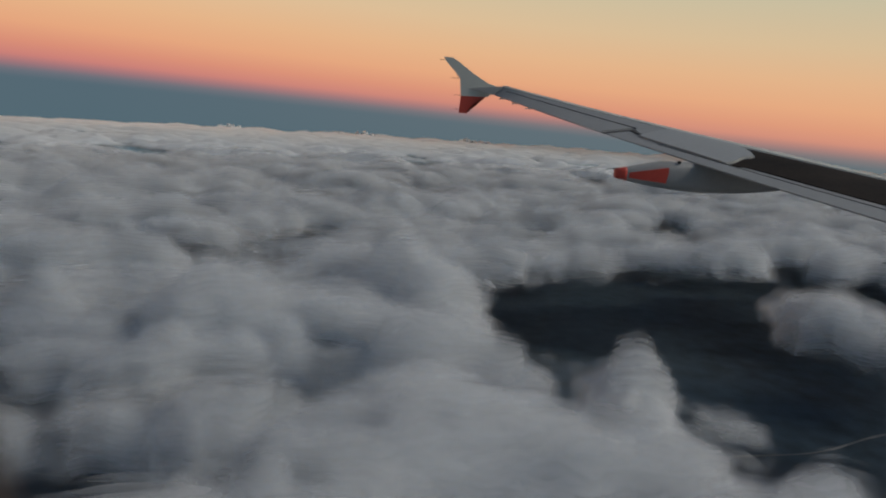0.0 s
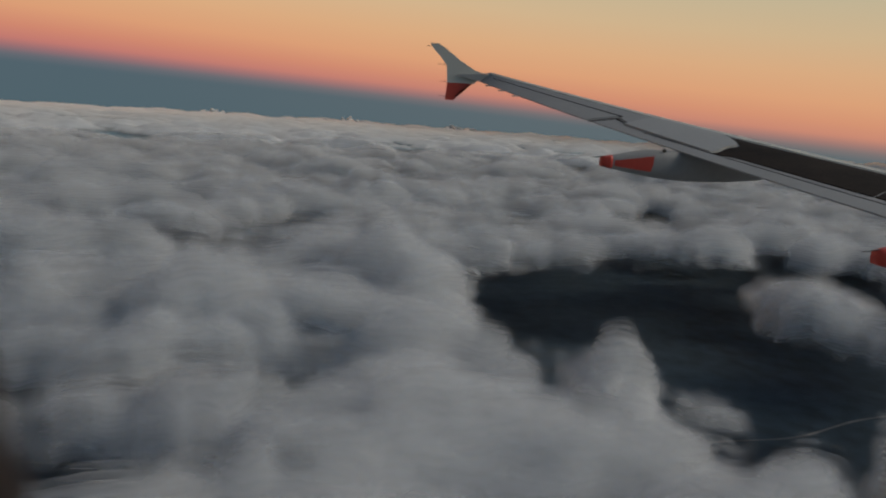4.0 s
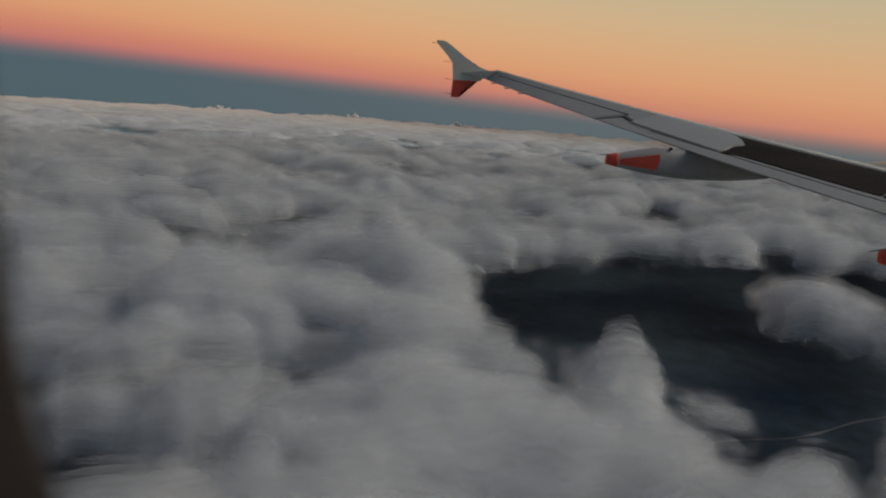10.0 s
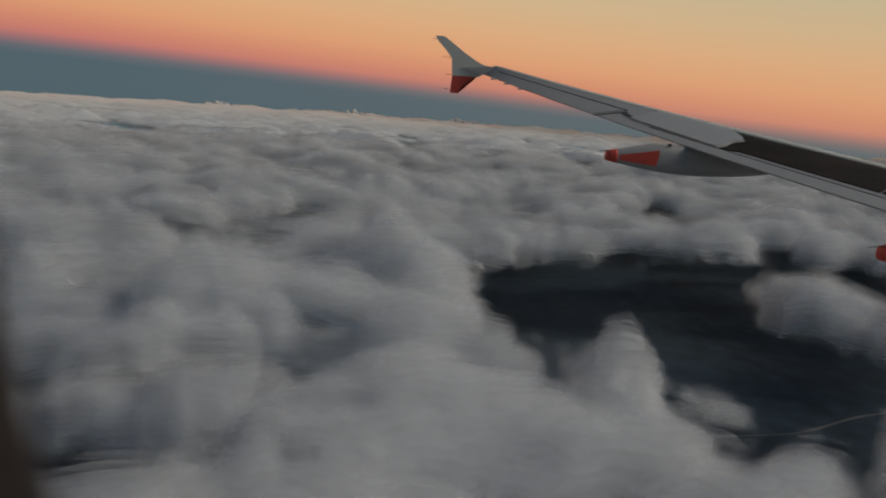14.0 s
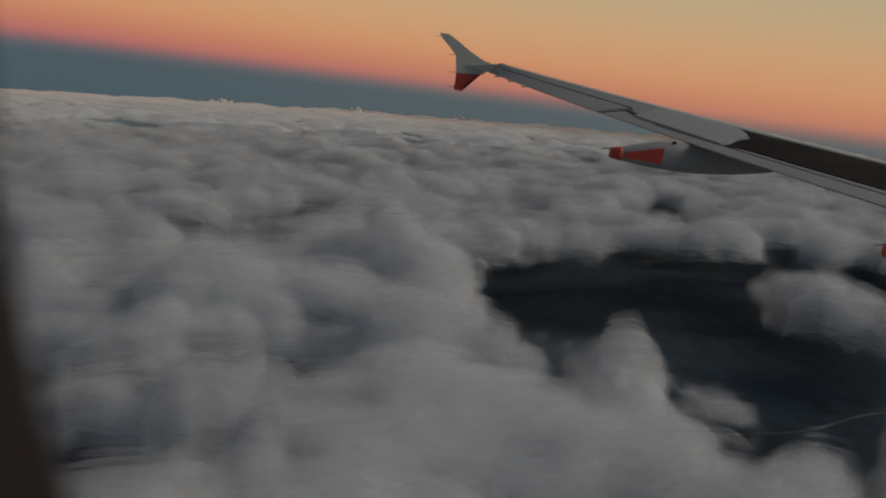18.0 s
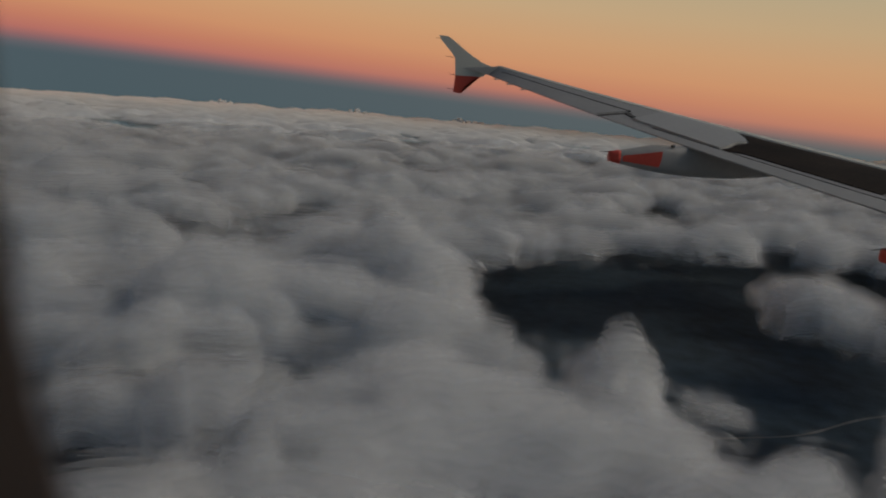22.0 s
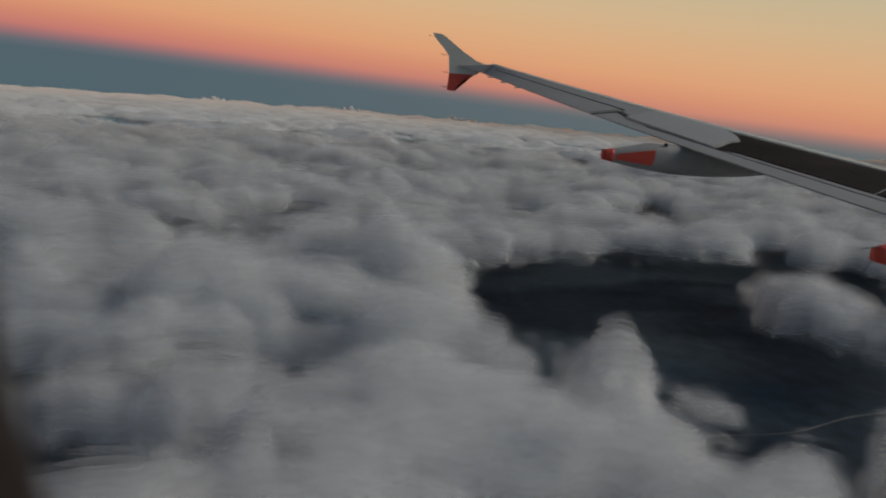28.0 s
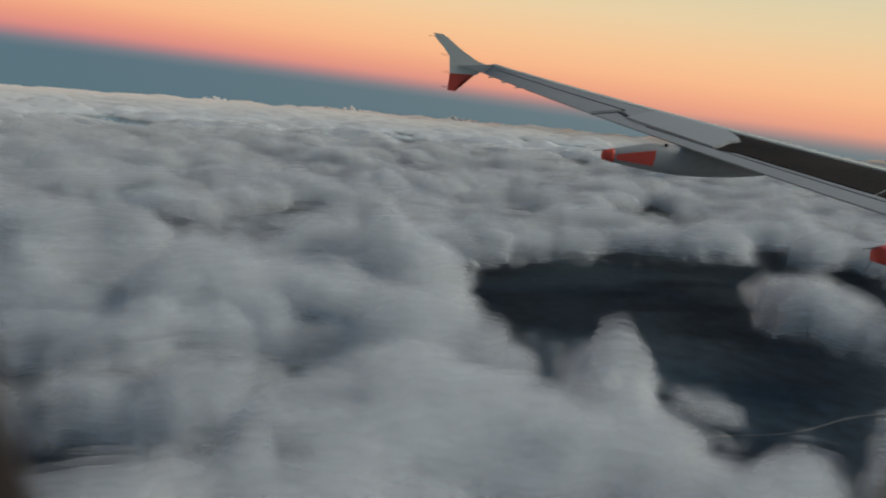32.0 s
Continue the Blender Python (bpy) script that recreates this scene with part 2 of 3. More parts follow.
def deck_form(x, y, step):
    """The cloud tops: their height over the sea, and how thickly they cover it (0: hardly, 1: wholly)."""
    wx = x + 46 * fbm(x / 120, y / 120, 4, 1)
    wy = y + 46 * fbm(x / 120 + 40, y / 120 + 11, 4, 2)
    rolls = fbm(x / 420, y / 280, 3, 0)
    waves = fbm(wx / 150 + 3, wy / 72, 4, 3)
    ridge = soft_puffs(wx / 150 + 0.31, wy / 46 + 0.77, 5) - 0.75
    z = 40 * rolls + 72 * waves + 40 * ridge
    for size, high, k in ((150, 0.2, 3), (84, 0.5, 0), (42, 1.0, 1), (21, 1.0, 2), (10, 0.3, 4)):
        fade = np.clip(size / (2.2 * step) - 0.4, 0, 1)
        z = z + high * size * fade * (soft_puffs(wx / (1.6 * size) + 3.7 * k, wy / size - 1.9 * k, k) - 0.78)
    r = np.hypot(x, y)
    cover = 0.75 + 0.07 * (z - 14) + 0.85 * smoothstep(900, 2000, r) + 0.9 * smoothstep(2200, 3300, r)
    z = z * (1 - 0.5 * smoothstep(1500, 4000, r))
    ragged = 1.3 * fbm(x / 85 + 9, y / 60 - 4, 4, 3) + 0.5 * fbm(x / 18, y / 14, 3, 5)
    for hx, hy, a, b, turn, deep in HOLES:
        w = smoothstep(1.5, 0.35, oval(x, y, hx, hy, a, b, turn) + ragged)
        cover, z = cover * (1 - min(1, deep / 2.2) * w) - 0.5 * deep * w, z - 9 * deep * w * w
    for hx, hy, a, b, turn, up in BANKS:
        g = up * np.exp(-oval(x, y, hx, hy, a, b, turn) ** 2)
        cover, z = cover + g, z + 16 * g
    wob = 0.9 * fbm(x / 34, y / 34, 4, 1) + 0.5 * fbm(x / 11, y / 11, 2, 4)
    for hx, hy, size, rise in HEADS:
        d = np.hypot(x - hx, y - hy) / size
        g = np.exp(-np.maximum(0, d + wob) ** 2.6)
        cover, z = np.maximum(cover, (1.0 + 0.02 * rise) * g + cover * (1 - g)), np.maximum(z, (rise + 14 * wob) * g + z * (1 - g))
    return TOP - 8 + z - TILT * x + 22 * smoothstep(1500, 4500, r), cover + 0.3 * smoothstep(1500, 4000, r)


def normals(p):
    n = np.cross(np.gradient(p, axis=1), np.gradient(p, axis=0))
    return n / np.maximum(np.linalg.norm(n, axis=-1, keepdims=True), 1e-6)


def blur(z, n):
    """A running mean over 2 n + 1 rows and columns."""
    for axis in (0, 1):
        pad = [(n + 1, n) if k == axis else (0, 0) for k in (0, 1)]
        c = np.cumsum(np.pad(z, pad, mode="edge").astype(np.float64), axis=axis)
        m = 2 * n + 1
        z = (np.take(c, range(m, c.shape[axis]), axis) - np.take(c, range(0, c.shape[axis] - m), axis)) / m
    return z.astype(np.float32)


def polar(pitch, near, far, around):
    """Rings round the eye's foot, spaced as they are seen from the eye."""
    f = 160 * 1162 / pitch
    radii = [near]
    while radii[-1] < far:
        q = radii[-1]
        radii.append(q + min(q * q / f, 0.0065 * q))
    radii = np.array(radii, np.float32)
    r, a = np.meshgrid(radii, around.astype(np.float32), indexing="ij")
    step = np.maximum(np.gradient(radii)[:, None], r * np.abs(np.gradient(around))[None, :].astype(np.float32))
    return radii, r * np.sin(a), r * np.cos(a), step


def lay_cover(ob, cover, keep_index):
    at = ob.data.attributes.new("cover", "FLOAT", "POINT")
    at.data.foreach_set("value", np.ascontiguousarray(cover.reshape(-1)[keep_index], np.float32))


def sheet(name, p, cover, mat, closed, least):
    """A sheet of cloud with its cover laid on it, left out where there is none."""
    nr, nc = cover.shape
    i = np.arange(nr * nc).reshape(nr, nc)
    left, right = (i, np.roll(i, -1, 1)) if closed else (i[:, :-1], i[:, 1:])
    quads = np.stack([left[:-1], right[:-1], right[1:], left[1:]], -1).reshape(-1, 4)
    quads = quads[(cover.reshape(-1) > least)[quads].any(1)]
    used = np.zeros(nr * nc, bool)
    used[quads.reshape(-1)] = True
    ob = grid_mesh(name, p, mat, closed, keep=cover > least)
    lay_cover(ob, cover, used)
    return ob


def build_deck():
    columns = 500
    fine, coarse = np.linspace(-43, 43, columns), np.linspace(43, 317, 120)[1:-1]
    radii, x, y, step = polar(3.0, 120, 4750, np.radians(np.concatenate([fine, coarse]) + 8.5))
    z, cover = deck_form(x, y, step)
    deck = sheet("cloud_deck", np.stack([x, y, z - 36 * smoothstep(3200, 2000, np.hypot(x, y))], -1), cover, CLOUD, True, -0.7)
    tagged(deck, "broken grey deck of billowing stratocumulus cloud at dusk", "clouds", kind="stuff")
    # the deck's soft body: layer over layer of thin vapour, each as wide as the heads are at its height
    radii, x, y, step = polar(6.6, 150, 3300, np.radians(np.linspace(-42, 42, 205) + 8.5))
    z, cover = deck_form(x, y, step)
    r = np.hypot(x, y)
    out = smoothstep(2400, 3250, r)
    mean = TOP - 8 - TILT * x + 22 * smoothstep(1500, 4500, r)
    low = mean + 0.4 * (np.maximum(blur(z, 5), mean - 30) - mean)
    for k in range(22):
        level = low - 30 + 3.4 * k + 4 * fbm(x / 90 + 3 * k, y / 80, 2, k % 6)
        here = np.minimum((z - level) / 11, 0.3 + 1.0 * cover) - 2 * out
        here = np.where(z - level > 48, -9, here)
        layer = sheet("cloud_layer", np.stack([x, y, level], -1), here, LAYER, False, -0.7)
        tagged(layer, "thin translucent layer of grey vapour in the cloud tops", "clouds", kind="stuff")
    # soft mist in patches over and among the heads, added to lift their darks
    radii, x, y, step = polar(20.0, 150, 4600, np.radians(np.linspace(-43, 43, 80) + 8.5))
    for k, (lift, wave) in enumerate(((13, 10), (2, 14))):
        z = TOP + lift + wave * fbm(x / 160 + 7 * k, y / 130 - 5 * k, 3, k) - TILT * x
        cover = 0.5 + 2.2 * fbm(x / 170 + 3 * k, y / 105 + 9 * k, 4, (k + 2) % 6)
        cover = cover - 1.2 * smoothstep(0.9, -0.3, deck_form(x, y, step)[1])
        mist = sheet("mist", np.stack([x, y, z], -1), cover, MISTS[k], False, 0.0)
        tagged(mist, "patchy thin mist sheet, added as haze that lifts the darks", "mist", kind="stuff")
    # thin sheet over the sea and the coast, added to brighten the dark gaps
    haze = sheet("dark_lift_haze", np.stack([x, y, 60 + 6 * fbm(x / 200, y / 200, 2, 1)], -1), 0.6 + 1.0 * fbm(x / 260 + 60, y / 200, 3, 2), DARK_LIFT_HAZE, False, -9)
    tagged(haze, "thin haze sheet added to lift the dark sea", "haze", kind="stuff")


build_deck()


# ---- single cumulus heads ----
def puffs3(p, k=0):
    """Round heads in space: one in each cell of a jittered grid."""
    i = np.floor(p).astype(np.int32)
    best = np.zeros(len(p), np.float32)
    for dx in (-1, 0, 1):
        for dy in (-1, 0, 1):
            for dz in (-1, 0, 1):
                c = i + np.array((dx, dy, dz))
                a, b = (c[:, 0] + 57 * c[:, 2]) & 255, (c[:, 1] + 131 * c[:, 2]) & 255
                o = np.stack([TABLE[(k + j) % 6][a, b] for j in range(3)], -1)
                rad = 0.65 + 0.4 * TABLE[(k + 3) % 6][a, b]
                d = ((p - c - o) ** 2).sum(-1) / (rad * rad)
                best = np.maximum(best, np.sqrt(np.maximum(0, 1 - d)) * rad)
    return best


def ball(detail):
    bm = bmesh.new()
    bmesh.ops.create_icosphere(bm, subdivisions=detail, radius=1.0)
    co = np.array([v.co for v in bm.verts], np.float32)
    faces = np.array([[v.index for v in q.verts] for q in bm.faces], np.int32)
    bm.free()
    return co, faces


BALLS = {d: ball(d) for d in (4, 5)}


def tri_mesh(name, co, faces, mat):
    me = bpy.data.meshes.new(name)
    me.vertices.add(len(co))
    me.vertices.foreach_set("co", np.ascontiguousarray(co, np.float32).reshape(-1))
    me.loops.add(faces.size)
    me.loops.foreach_set("vertex_index", faces.reshape(-1).astype(np.int32))
    me.polygons.add(len(faces))
    me.polygons.foreach_set("loop_start", np.arange(0, faces.size, 3, dtype=np.int32))
    me.polygons.foreach_set("use_smooth", np.ones(len(faces), bool))
    me.update(calc_edges=True)
    me.materials.append(mat)
    return new(name, me)


def cumulus(x, y, foot, wide, tall, seed, detail=5, skins=5, label="", thick=1.0):
    """A heap of cloud: an Empty at its foot, its body of many round lobes, and thin skins of vapour round it."""
    thing = tagged(new("cumulus_cloud"), label, "cloud", "cumulus clouds over the gap")
    thing.location = (x, y, foot)
    half = np.array((wide / 2, wide / 2, tall / 2), np.float32)
    rad = min(wide, tall) / 2
    rnd = np.random.default_rng(seed)
    lobes = [(np.zeros(3), 0.62)]
    for k in range(16):
        v = rnd.normal(size=3)
        v /= np.linalg.norm(v)
        lobes.append((v * rnd.uniform(0.3, 0.62) * np.array((1, 1, 0.9)), rnd.uniform(0.26, 0.44)))
    for k in range(skins):
        unit, faces = BALLS[min(detail, 5)]
        reach = np.zeros(len(unit), np.float32)
        for c, size in lobes:
            b = unit @ c.astype(np.float32)
            inner = b * b - float(c @ c) + size * size
            reach = reach + np.where(inner > 0, np.maximum(0, b + np.sqrt(np.maximum(inner, 0))), 0) ** 10
        shape = unit * reach[:, None] ** 0.1 * half
        out = np.zeros(len(unit), np.float32)
        for size, high, j in ((0.6, 0.6, 0), (0.3, 0.55, 2), (0.14, 0.4, 4), (0.07, 0.25, 1))[:4 if detail > 4 else 2]:
            out += high * size * rad * (puffs3(shape / (size * rad) + seed * 3.3, j) - 0.5)
        out += (0.06 * k - 0.3) * rad
        co = shape + unit * out[:, None] + np.array((0, 0, tall / 2), np.float32)
        ob = tri_mesh("body" if k == 0 else "vapour", co, faces, PUFF_SKINS[min(k // 2, 2)] if skins > 1 else FAR_PUFF)
        cover = (1.7 * smoothstep(-0.05 * tall, 0.6 * tall, co[:, 2]) - 0.1) * thick - 0.12 * k + (skins == 1)
        at = ob.data.attributes.new("cover", "FLOAT", "POINT")
        at.data.foreach_set("value", np.ascontiguousarray(cover, np.float32))
        ob.parent = thing
    return thing


cumulus(168, 372, 104, 66, 98, 3, 6, 8, "tall pale cumulus head rising through the gap")
cumulus(166, 312, 96, 84, 78, 14, 6, 8, "broad pale cumulus shoulder at the rim of the gap")
cumulus(478, 590, 96, 122, 100, 5, 6, 8, "grey ragged cumulus head beyond the gap", 0.85)
cumulus(314, 288, 96, 48, 62, 8, 6, 8, "pale cumulus head at the near rim of the gap")
for x, y, wide, tall, seed in ((-14, 3650, 34, 46, 11), (22, 3640, 44, 56, 21), (58, 3660, 36, 42, 22), (96, 3660, 50, 34, 26), (-110, 3750, 60, 36, 12), (545, 3600, 34, 40, 13), (580, 3610, 46, 52, 23), (625, 3620, 50, 40, 24),
                                (690, 3700, 80, 32, 14), (-650, 3700, 40, 40, 15), (-690, 3690, 50, 46, 25), (-740, 3700, 60, 36, 27)):
    cumulus(1.26 * x, 1.26 * y, TOP - 12 - 1.26 * TILT * x, 1.7 * wide, 1.6 * tall, seed, 4, 1, "far cumulus head on the cloud horizon")

# ---- sky backdrop ----
el, az = np.meshgrid(np.radians(np.linspace(-12, 18, 20)), np.radians(np.linspace(-95, 100, 60)), indexing="ij")
backdrop = grid_mesh("backdrop", SKY_R * np.stack([np.cos(el) * np.sin(az), np.cos(el) * np.cos(az), np.sin(el)], -1), DUSK)
backdrop.matrix_world = Matrix.Translation((0, 0, EYE)) @ Vector((0, 0, 1)).rotation_difference(Vector((0.0591, -0.0182, 0.9981))).to_matrix().to_4x4()
tagged(backdrop, "orange dusk sky over the blue shadow of the earth", "sky", kind="structure")

# ---- ground ----
r, a = np.meshgrid(np.geomspace(0.3, 4900, 110), np.linspace(0, 2 * math.pi, 121)[:-1], indexing="ij")
x, y = r * np.sin(a), r * np.cos(a)
ground = grid_mesh("ground", np.stack([x, y, 6 * (0.5 + fbm(x / 300, y / 300, 4, 2)) * smoothstep(700, 1100, y)], -1), LAND, closed=True)
tagged(ground, "dark land and sea far below the clouds", "ground", kind="structure")

# ---- the coast seen through the gaps ----
def ribbon(name, shore, wide, z, mat, start, stop, label, category):
    """A strip of the shore between two places along it."""
    rows = []
    for k in range(121):
        x = start + (stop - start) * k / 120
        y = shore(x)
        w = wide * (0.5 + value_noise(np.array(x / 23.0), np.array(wide * 3.1)))
        rows.append(((x, y - w / 2, z), (x, y + w / 2, z)))
    ob = grid_mesh(name, np.array(rows), mat)
    return tagged(ob, label, category, kind="structure")


def shore(x):
    return 582 + 10 * math.sin(x / 95) + 4 * math.sin(x / 31 + 1) + 0.00016 * (x - 40) ** 2


ribbon("beach", shore, 3.6, 0.3, SAND, -900, 900, "pale strip of beach along the dark coast", "beach")
for start, stop, off in ((-240, -206, -8), (-160, -138, -9), (-120, -60, -7), (30, 75, -8), (160, 230, -9), (300, 330, -8)):
    ribbon("surf", lambda x, off=off: shore(x) + off, 1.6, 0.5, SURF, start, stop, "white line of surf breaking off the beach", "surf")


def house(x, y, w, d, h, turn):
    thing = tagged(new("house"), "small pale house in the dark coastal town", "house", "houses of the coastal town")
    bm = bmesh.new()
    bmesh.ops.create_cube(bm, size=1.0, matrix=Matrix.Translation((0, 0, h / 2)) @ Matrix.Diagonal((w, d, h, 1)))
    part("walls", bm, ROOF, thing)
    bm = bmesh.new()
    vs = [bm.verts.new(p) for p in ((-w * 0.55, -d * 0.58, h), (w * 0.55, -d * 0.58, h), (w * 0.55, d * 0.58, h), (-w * 0.55, d * 0.58, h), (-w * 0.55, 0, h * 1.5), (w * 0.55, 0, h * 1.5))]
    for q in ((0, 1, 5, 4), (2, 3, 4, 5), (0, 4, 3), (1, 2, 5), (0, 3, 2, 1)):
        bm.faces.new([vs[k] for k in q])
    part("roof", bm, SURF, thing)
    thing.matrix_world = pose(x, y, 0.0, 0, 0, turn)
    return thing


rng = random.Random(4)
for k in range(26):
    x = rng.choice((-205, -150, 170, 330)) + rng.uniform(-32, 32)
    house(x, shore(x) + rng.uniform(10, 60), rng.uniform(1.4, 3), rng.uniform(1, 2), rng.uniform(0.8, 1.5), rng.uniform(0, 180))

# ---- the wing ----
ZT = (0.00218231, 0.10998989, -1.6024178)
ZL = (0.00255138, 0.13490723, -1.85893808)
THICK = 0.10


def lead_x(y):
    return 3.25 + (15.2 - y) * 0.56


def trail_x(y):
    return 2.98 + (15.2 - y) * 0.2646


def skin(y, s, off=0.0, lower=False):
    """A place on the wing's skin: metres outboard, share of the chord from the leading edge, height off the skin."""
    c = lead_x(y) - trail_x(y)
    zl, zt = ZL[0] * y * y + ZL[1] * y + ZL[2], ZT[0] * y * y + ZT[1] * y + ZT[2]
    half = 2.969 * math.sqrt(s) - 1.26 * s - 3.516 * s ** 2 + 2.843 * s ** 3 - 1.036 * s ** 4
    h = c * THICK / 2 * half
    return Vector((lead_x(y) + (trail_x(y) - lead_x(y)) * s, y, EYE + zl + (zt - zl) * s + (-0.8 * h - off if lower else h + off)))


def loft(rings, caps=True):
    bm = bmesh.new()
    vs = [[bm.verts.new(p) for p in ring] for ring in rings]
    for p, q in zip(vs, vs[1:]):
        for k in range(len(p)):
            bm.faces.new((p[k], p[(k + 1) % len(p)], q[(k + 1) % len(q)], q[k]))
    if caps:
        bm.faces.new(vs[0])
        bm.faces.new(vs[-1])
    return bm


def panel(corner, mat, name, parent, high=0.012, label="", nu=14, nv=6, low=0.0):
    """A thin panel on the wing's upper skin. corner(u, v) gives (y, s)."""
    bm = bmesh.new()
    top = [[bm.verts.new(skin(*corner(i / nu, j / nv), high)) for j in range(nv + 1)] for i in range(nu + 1)]
    bot = [[bm.verts.new(skin(*corner(i / nu, j / nv), low)) for j in range(nv + 1)] for i in range(nu + 1)]
    for i in range(nu):
        for j in range(nv):
            bm.faces.new((top[i][j], top[i + 1][j], top[i + 1][j + 1], top[i][j + 1]))
    for g, b in ((top, bot),):
        for i in range(nu):
            bm.faces.new((g[i][0], g[i + 1][0], b[i + 1][0], b[i][0]))
            bm.faces.new((g[i][nv], g[i + 1][nv], b[i + 1][nv], b[i][nv]))
        for j in range(nv):
            bm.faces.new((g[0][j], g[0][j + 1], b[0][j + 1], b[0][j]))
            bm.faces.new((g[nu][j], g[nu][j + 1], b[nu][j + 1], b[nu][j]))
    return part(name, bm, mat, parent, label, smooth=False)


def band(y0, y1, a0, a1, b0, b1):
    """Corner function: from y0 to y1, the chord share from a to b, each running from its first to its second value."""
    return lambda u, v: (y0 + (y1 - y0) * u, (a0 + (a1 - a0) * u) * (1 - v) + (b0 + (b1 - b0) * u) * v)


def build_wing():
    wing = tagged(new("aircraft_wing"), "grey airliner wing with red-tipped wingtip fence and flap fairings", "aircraft wing")
    wing.location = (0, 0, 0)
    ss = [(1 - math.cos(math.pi * k / 26)) / 2 for k in range(27)]
    rings = []
    for k in range(60):
        y = 0.45 + (15.2 - 0.45) * k / 59
        rings.append([skin(y, s) for s in ss] + [skin(y, s, 0, True) for s in reversed(ss[1:-1])])
    part("wing_box", loft(rings), WING_GREY, wing, smooth=True)
    # the slat's pale colour stands for sky reflected along the upper edge
    panel(band(0.6, 15.15, 0.0005, 0.0005, 0.31, 0.22), FENCE_AND_SHEEN, "leading_edge_slat", wing, 0.01, "leading-edge slat, its sky sheen painted pale", nu=50)
    panel(band(11.05, 14.8, 0.592, 0.515, 0.995, 0.995), WING_GREY, "aileron", wing, 0.014)
    panel(band(11.02, 14.85, 0.568, 0.497, 0.590, 0.513), SEAM, "hinge_gap", wing, 0.02)
    panel(band(10.9, 11.0, 0.62, 0.62, 0.995, 0.995), SEAM, "flap_end_gap", wing, 0.004)
    panel(band(10.45, 10.88, 0.74, 0.67, 0.775, 0.71), SEAM, "flap_cove", wing, 0.02)
    panel(band(0.6, 10.85, 0.87, 0.87, 0.995, 0.995), WING_GREY, "flap", wing, 0.012, nu=40)
    panel(band(0.6, 9.9, 0.862, 0.86, 0.866, 0.866), SEAM, "flap_gap", wing, 0.016, nu=30)
    # outer spoiler, and the dark brown panels inboard of its curved end
    def end(sh):
        return 9.85 - 1.0 * smoothstep(0.15, 0.6, sh) - 0.25 * smoothstep(0.6, 0.85, sh)

    def outer(u, v):
        sh = 0.3 + (0.85 - 0.05 * u - 0.3) * v
        y0 = end(sh) + 0.02
        return (y0 + (10.85 - 0.35 * v - y0) * u, sh)
    panel(outer, LIGHT_GREY, "spoiler", wing, 0.03, nv=14)

    def dark(y0, y1):
        def corner(u, v):
            low = 0.80 + (0.05 * smoothstep(0.85, 1.0, u) if y1 > 8 else 0)
            sh = 0.32 + (low - 0.32) * v
            lean = end(sh) - 9.85
            return (y0 + lean + (y1 - y0) * u, sh)
        return corner
    for y0, y1 in ((7.75, 9.83), (5.7, 7.72), (3.6, 5.67), (1.7, 3.57)):
        panel(dark(y0, y1), DARK, "dark_panel", wing, 0.012, "dark brown panel", nu=16, nv=14)
    # wingtip fence
    fence = part("wingtip_fence", fence_shape(((3.16, 0.74), (2.91, 0.81), (2.57, 1.0), (2.23, 1.24), (2.06, 1.345), (1.86, 1.35), (1.93, 1.24), (2.12, 1.05), (2.25, 0.89), (2.28, 0.51), (2.9, 0.51))), FENCE_AND_SHEEN, wing, "pale upswept wingtip fence")
    part("lower_fence", fence_shape(((2.28, 0.52), (2.9, 0.55), (2.74, 0.46), (2.58, 0.34), (2.48, 0.24), (2.43, 0.12), (2.25, 0.13)), 0.014), RED, fence, "red lower wingtip fence")
    bm = bmesh.new()
    for q in [skin(15.12, k / 10) for k in range(11)] + [skin(15.12, k / 10, 0, True) for k in range(11)]:
        bm.verts.new(q)
    for x, z in ((2.42, 0.685), (2.5, 0.70), (2.9, 0.60), (3.0, 0.75), (3.17, 0.735)):
        bm.verts.new((x, 15.285, EYE + z))
    bmesh.ops.convex_hull(bm, input=bm.verts)
    part("tip_fairing", bm, WING_GREY, wing)
    for x, z in ((1.92, 1.28), (2.2, 0.9), (2.28, 0.52), (2.26, 0.2)):
        rod("static_discharger", Vector((x + 0.03, 15.3, EYE + z)), Vector((x - 0.16, 15.3, EYE + z + 0.01)), 0.006, fence)
    for y in (14.6, 14.0, 13.4):
        p = skin(y, 1.0)
        bm = loft([[p + Vector((0.02, 0.14 * k, 0.05 * 0 + dz)) for dz in (-0.012, 0.012)] + [p + Vector((-0.10, 0.14 * k - 0.02, dz + 0.0)) for dz in (0.008, -0.016)] for k in (-0.5, 0.5)])
        part("hinge_fitting", bm, WING_GREY, wing)
    # flap track fairings
    for y, grow, tail in ((8.9, 1.0, (3.58, -0.65)), (5.25, 1.0, (4.85, -1.15)), (1.9, 1.15, (6.0, -1.75))):
        build_fairing(wing, y, grow, tail)
    return wing


def fence_shape(outline, thick=0.02):
    """A flat plate standing along the flight at the wing tip, from its outline (ahead, up) round the tip's trailing edge."""
    bm = bmesh.new()
    a = [bm.verts.new((x, 15.3 - thick, EYE + z)) for x, z in outline]
    b = [bm.verts.new((x, 15.3 + thick, EYE + z)) for x, z in outline]
    n = len(a)
    bm.faces.new(a)
    bm.faces.new(b[::-1])
    for k in range(n):
        bm.faces.new((a[k], a[(k + 1) % n], b[(k + 1) % n], b[k]))
    bmesh.ops.triangulate(bm, faces=[q for q in bm.faces if len(q.verts) > 4])
    return bm


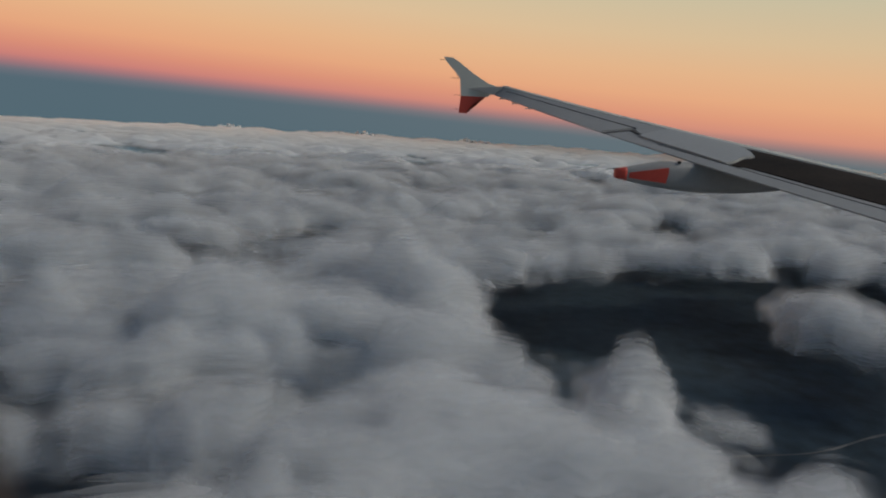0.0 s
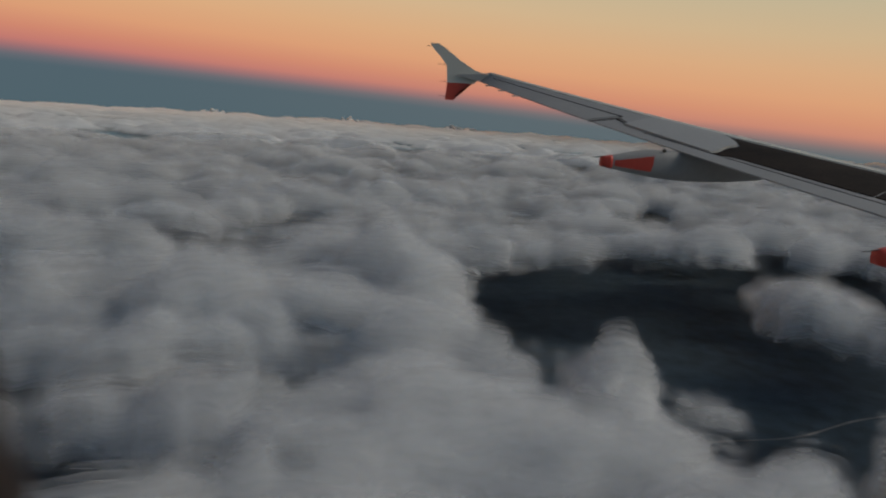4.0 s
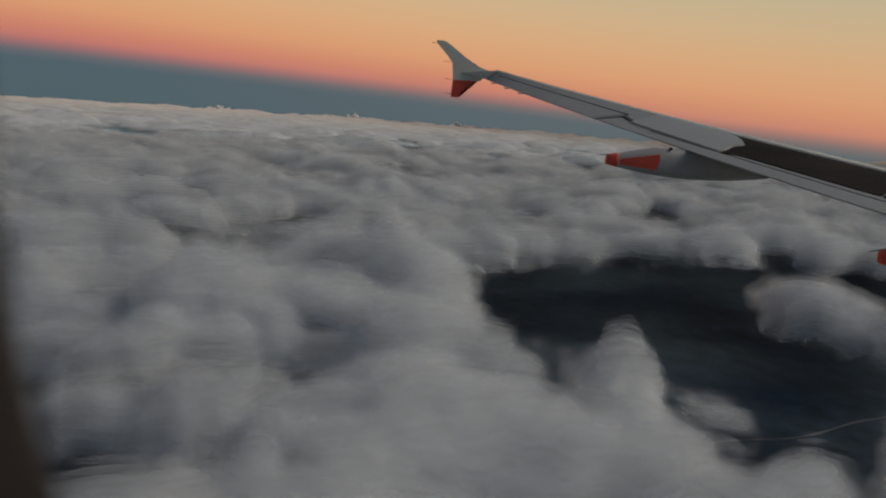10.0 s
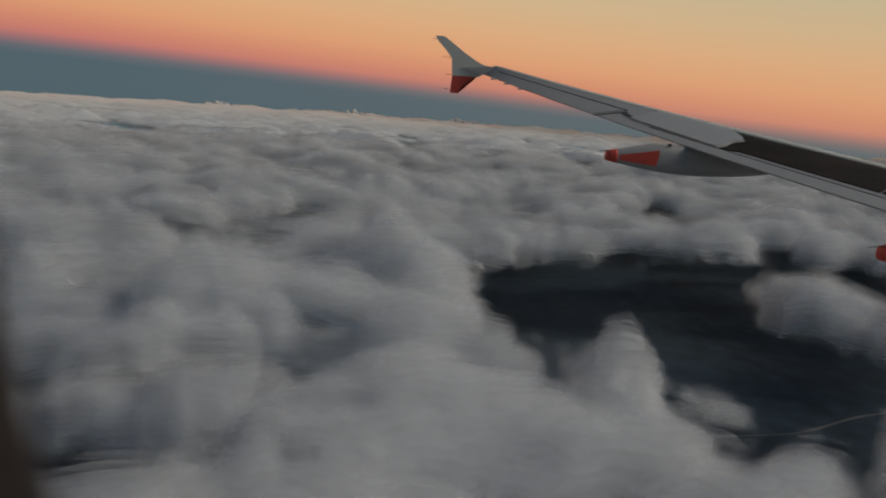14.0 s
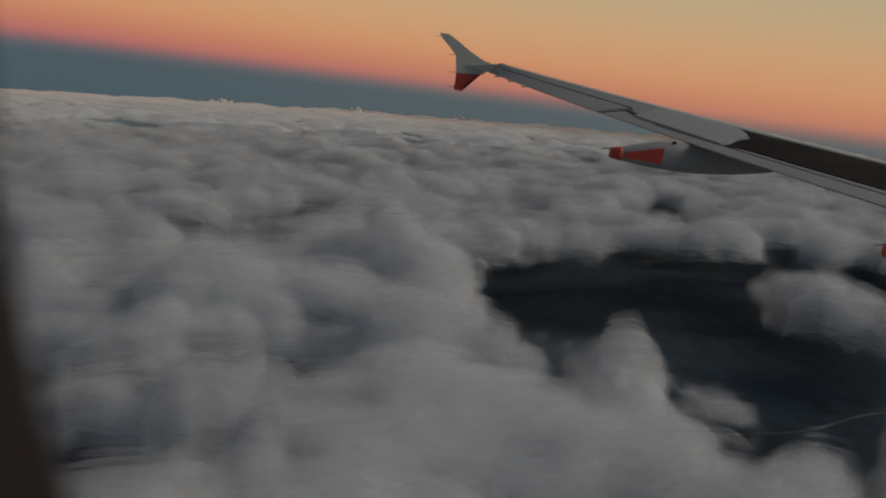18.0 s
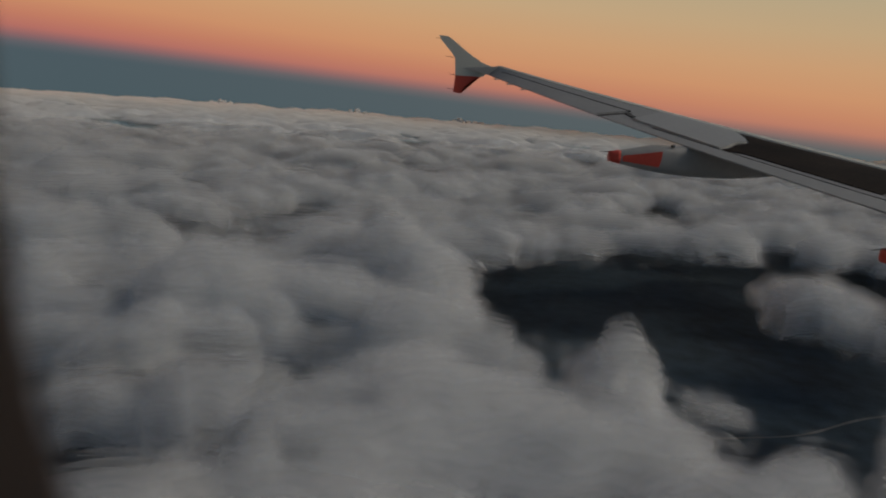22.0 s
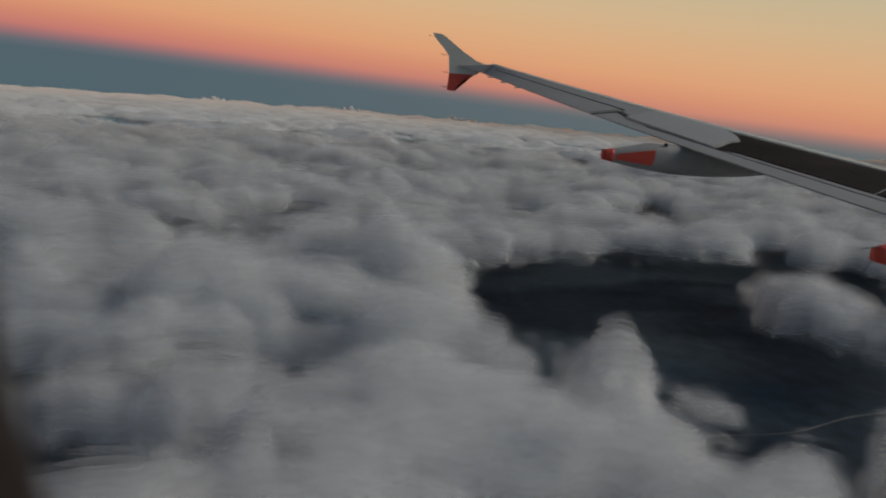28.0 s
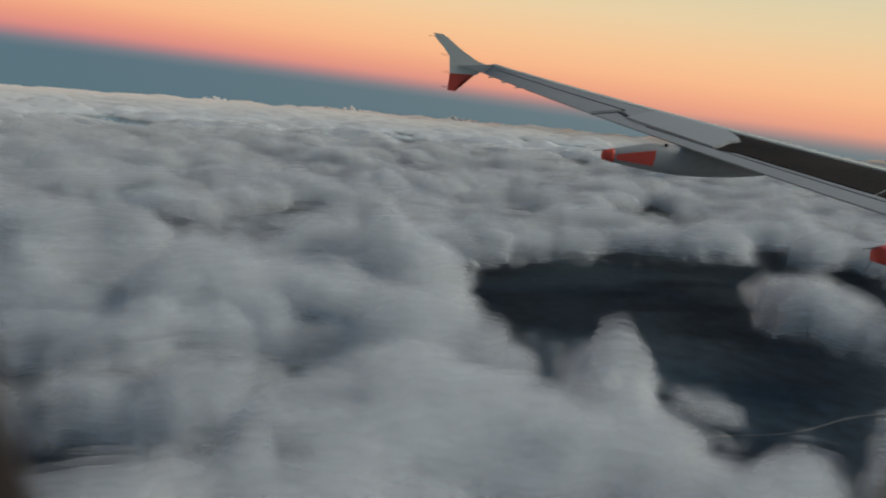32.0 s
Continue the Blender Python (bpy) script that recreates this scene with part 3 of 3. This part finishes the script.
def rod(name, p, q, r, parent):
    bm = bmesh.new()
    bmesh.ops.create_cone(bm, cap_ends=True, segments=8, radius1=r, radius2=r * 0.5, depth=(q - p).length)
    bm.transform(Matrix.Translation((p + q) / 2) @ (q - p).to_track_quat("Z", "Y").to_matrix().to_4x4())
    return part(name, bm, BLACK, parent)


def build_fairing(wing, y, grow, tail):
    """A canoe-shaped fairing under the flap, its blunt end aft, with a red stripe on each flank."""
    tx, tz = tail

    def lines(u):
        """Half width, foot and top of the fairing u metres ahead of its tail."""
        foot = -0.065 - 0.175 * (1 - (1 - min(u / 1.45, 1)) ** 2) + 0.10 * max(0, (u - 1.45) / 1.2) ** 2
        top = 0.06 + 0.13 * min(u / 0.65, 1)
        wide = 0.055 + 0.125 * min(1, u / 0.8) ** 0.7 - 0.05 * max(0, (u - 1.8) / 1.6) ** 2
        return wide, foot, top

    def ring(u, out=0.0):
        wide, foot, top = lines(u)
        mid, deep = (foot + top) / 2, (top - foot) / 2
        pts = []
        for k in range(24):
            c, v = math.cos(2 * math.pi * k / 24), math.sin(2 * math.pi * k / 24)
            pts.append(Vector((tx + grow * u, y + grow * (wide + out) * math.copysign(abs(c) ** 0.55, c), EYE + tz + grow * (mid + (deep + out) * math.copysign(abs(v) ** 0.7, v)))))
        return pts
    fairing = part("flap_fairing", loft([ring(0.02 + 3.2 * (k / 22) ** 1.4) for k in range(23)]), WING_GREY, wing, "canoe-shaped grey flap fairing", smooth=True)
    part("fairing_tip", loft([ring(u, 0.004) for u in (0.0, 0.05, 0.1, 0.14)]), RED, fairing, "red fairing tip", smooth=True)
    for side in (1, -1):
        rings = []
        for k in range(9):
            u = 0.165 + 0.54 * k / 8
            wide = lines(u)[0]
            lo, hi = -0.055 - 0.055 * k / 8, 0.02 + 0.09 * k / 8
            rings.append([Vector((tx + grow * (u - 0.03 * (z < 0) * k / 8), y + side * grow * (wide + o), EYE + tz + grow * z)) for o in (0.006, -0.01) for z in ((lo, (lo + hi) / 2, hi) if o > 0 else (hi, (lo + hi) / 2, lo))])
        part("red_stripe", loft(rings), RED, fairing, "red painted stripe")
    bm = bmesh.new()
    bmesh.ops.create_cube(bm, size=1.0, matrix=Matrix.Translation((tx + 0.86 * grow, y - 0.14 * grow, EYE + tz + 0.19 * grow)) @ Matrix.Diagonal((0.05, 0.03, 0.04, 1)))
    bmesh.ops.bevel(bm, geom=bm.edges, offset=0.006, segments=1, affect="EDGES")
    part("latch", bm, BLACK, fairing)
    rod("static_discharger", Vector((tx + 0.04, y, EYE + tz + 0.07 * grow)), Vector((tx - 0.15, y, EYE + tz + 0.045 * grow)), 0.007, fairing)


build_wing()

# ---- the cabin window ----
def opening(n, y, grow):
    pts = []
    for k in range(n):
        t = 2 * math.pi * k / n
        c, s = math.cos(t), math.sin(t)
        pts.append(Vector((0.05 + (0.125 + grow) * math.copysign(abs(c) ** (2 / 3.2), c), y, EYE + 0.015 + (0.19 + grow) * math.copysign(abs(s) ** (2 / 3.2), s))))
    return pts


def square(n, y, half):
    pts = []
    for k in range(n):
        t = 2 * math.pi * k / n
        c, s = math.cos(t), math.sin(t)
        m = max(abs(c), abs(s))
        pts.append(Vector((0.05 + half * c / m, y, EYE + half * s / m)))
    return pts


wall = part("wall_window_side", loft([square(72, 0.10, 0.9), opening(72, 0.10, 0.035), opening(72, 0.115, 0.012), opening(72, 0.15, 0.0), opening(72, 0.155, 0.002), opening(72, 0.18, 0.06), square(72, 0.18, 0.9), square(72, 0.10, 0.9)], caps=False), CABIN, smooth=False)
tagged(wall, "dark cabin side wall with a rounded window opening", "wall", kind="structure")
# unseen box behind the seat, added to keep daylight off the window surround
bm = bmesh.new()
bmesh.ops.create_cube(bm, size=1.0, matrix=Matrix.Translation((0.05, -0.75, EYE)) @ Matrix.Diagonal((1.8, 1.7, 1.8, 1)))
bm.faces.ensure_lookup_table()
bmesh.ops.delete(bm, geom=[q for q in bm.faces if q.calc_center_median().y > 0.05], context="FACES")
shell = part("wall_cabin_shade", bm, CABIN)
shell.modifiers.new("thickness", "SOLIDIFY").thickness = 0.04
tagged(shell, "unseen cabin box that shades the window surround", "wall", kind="structure")
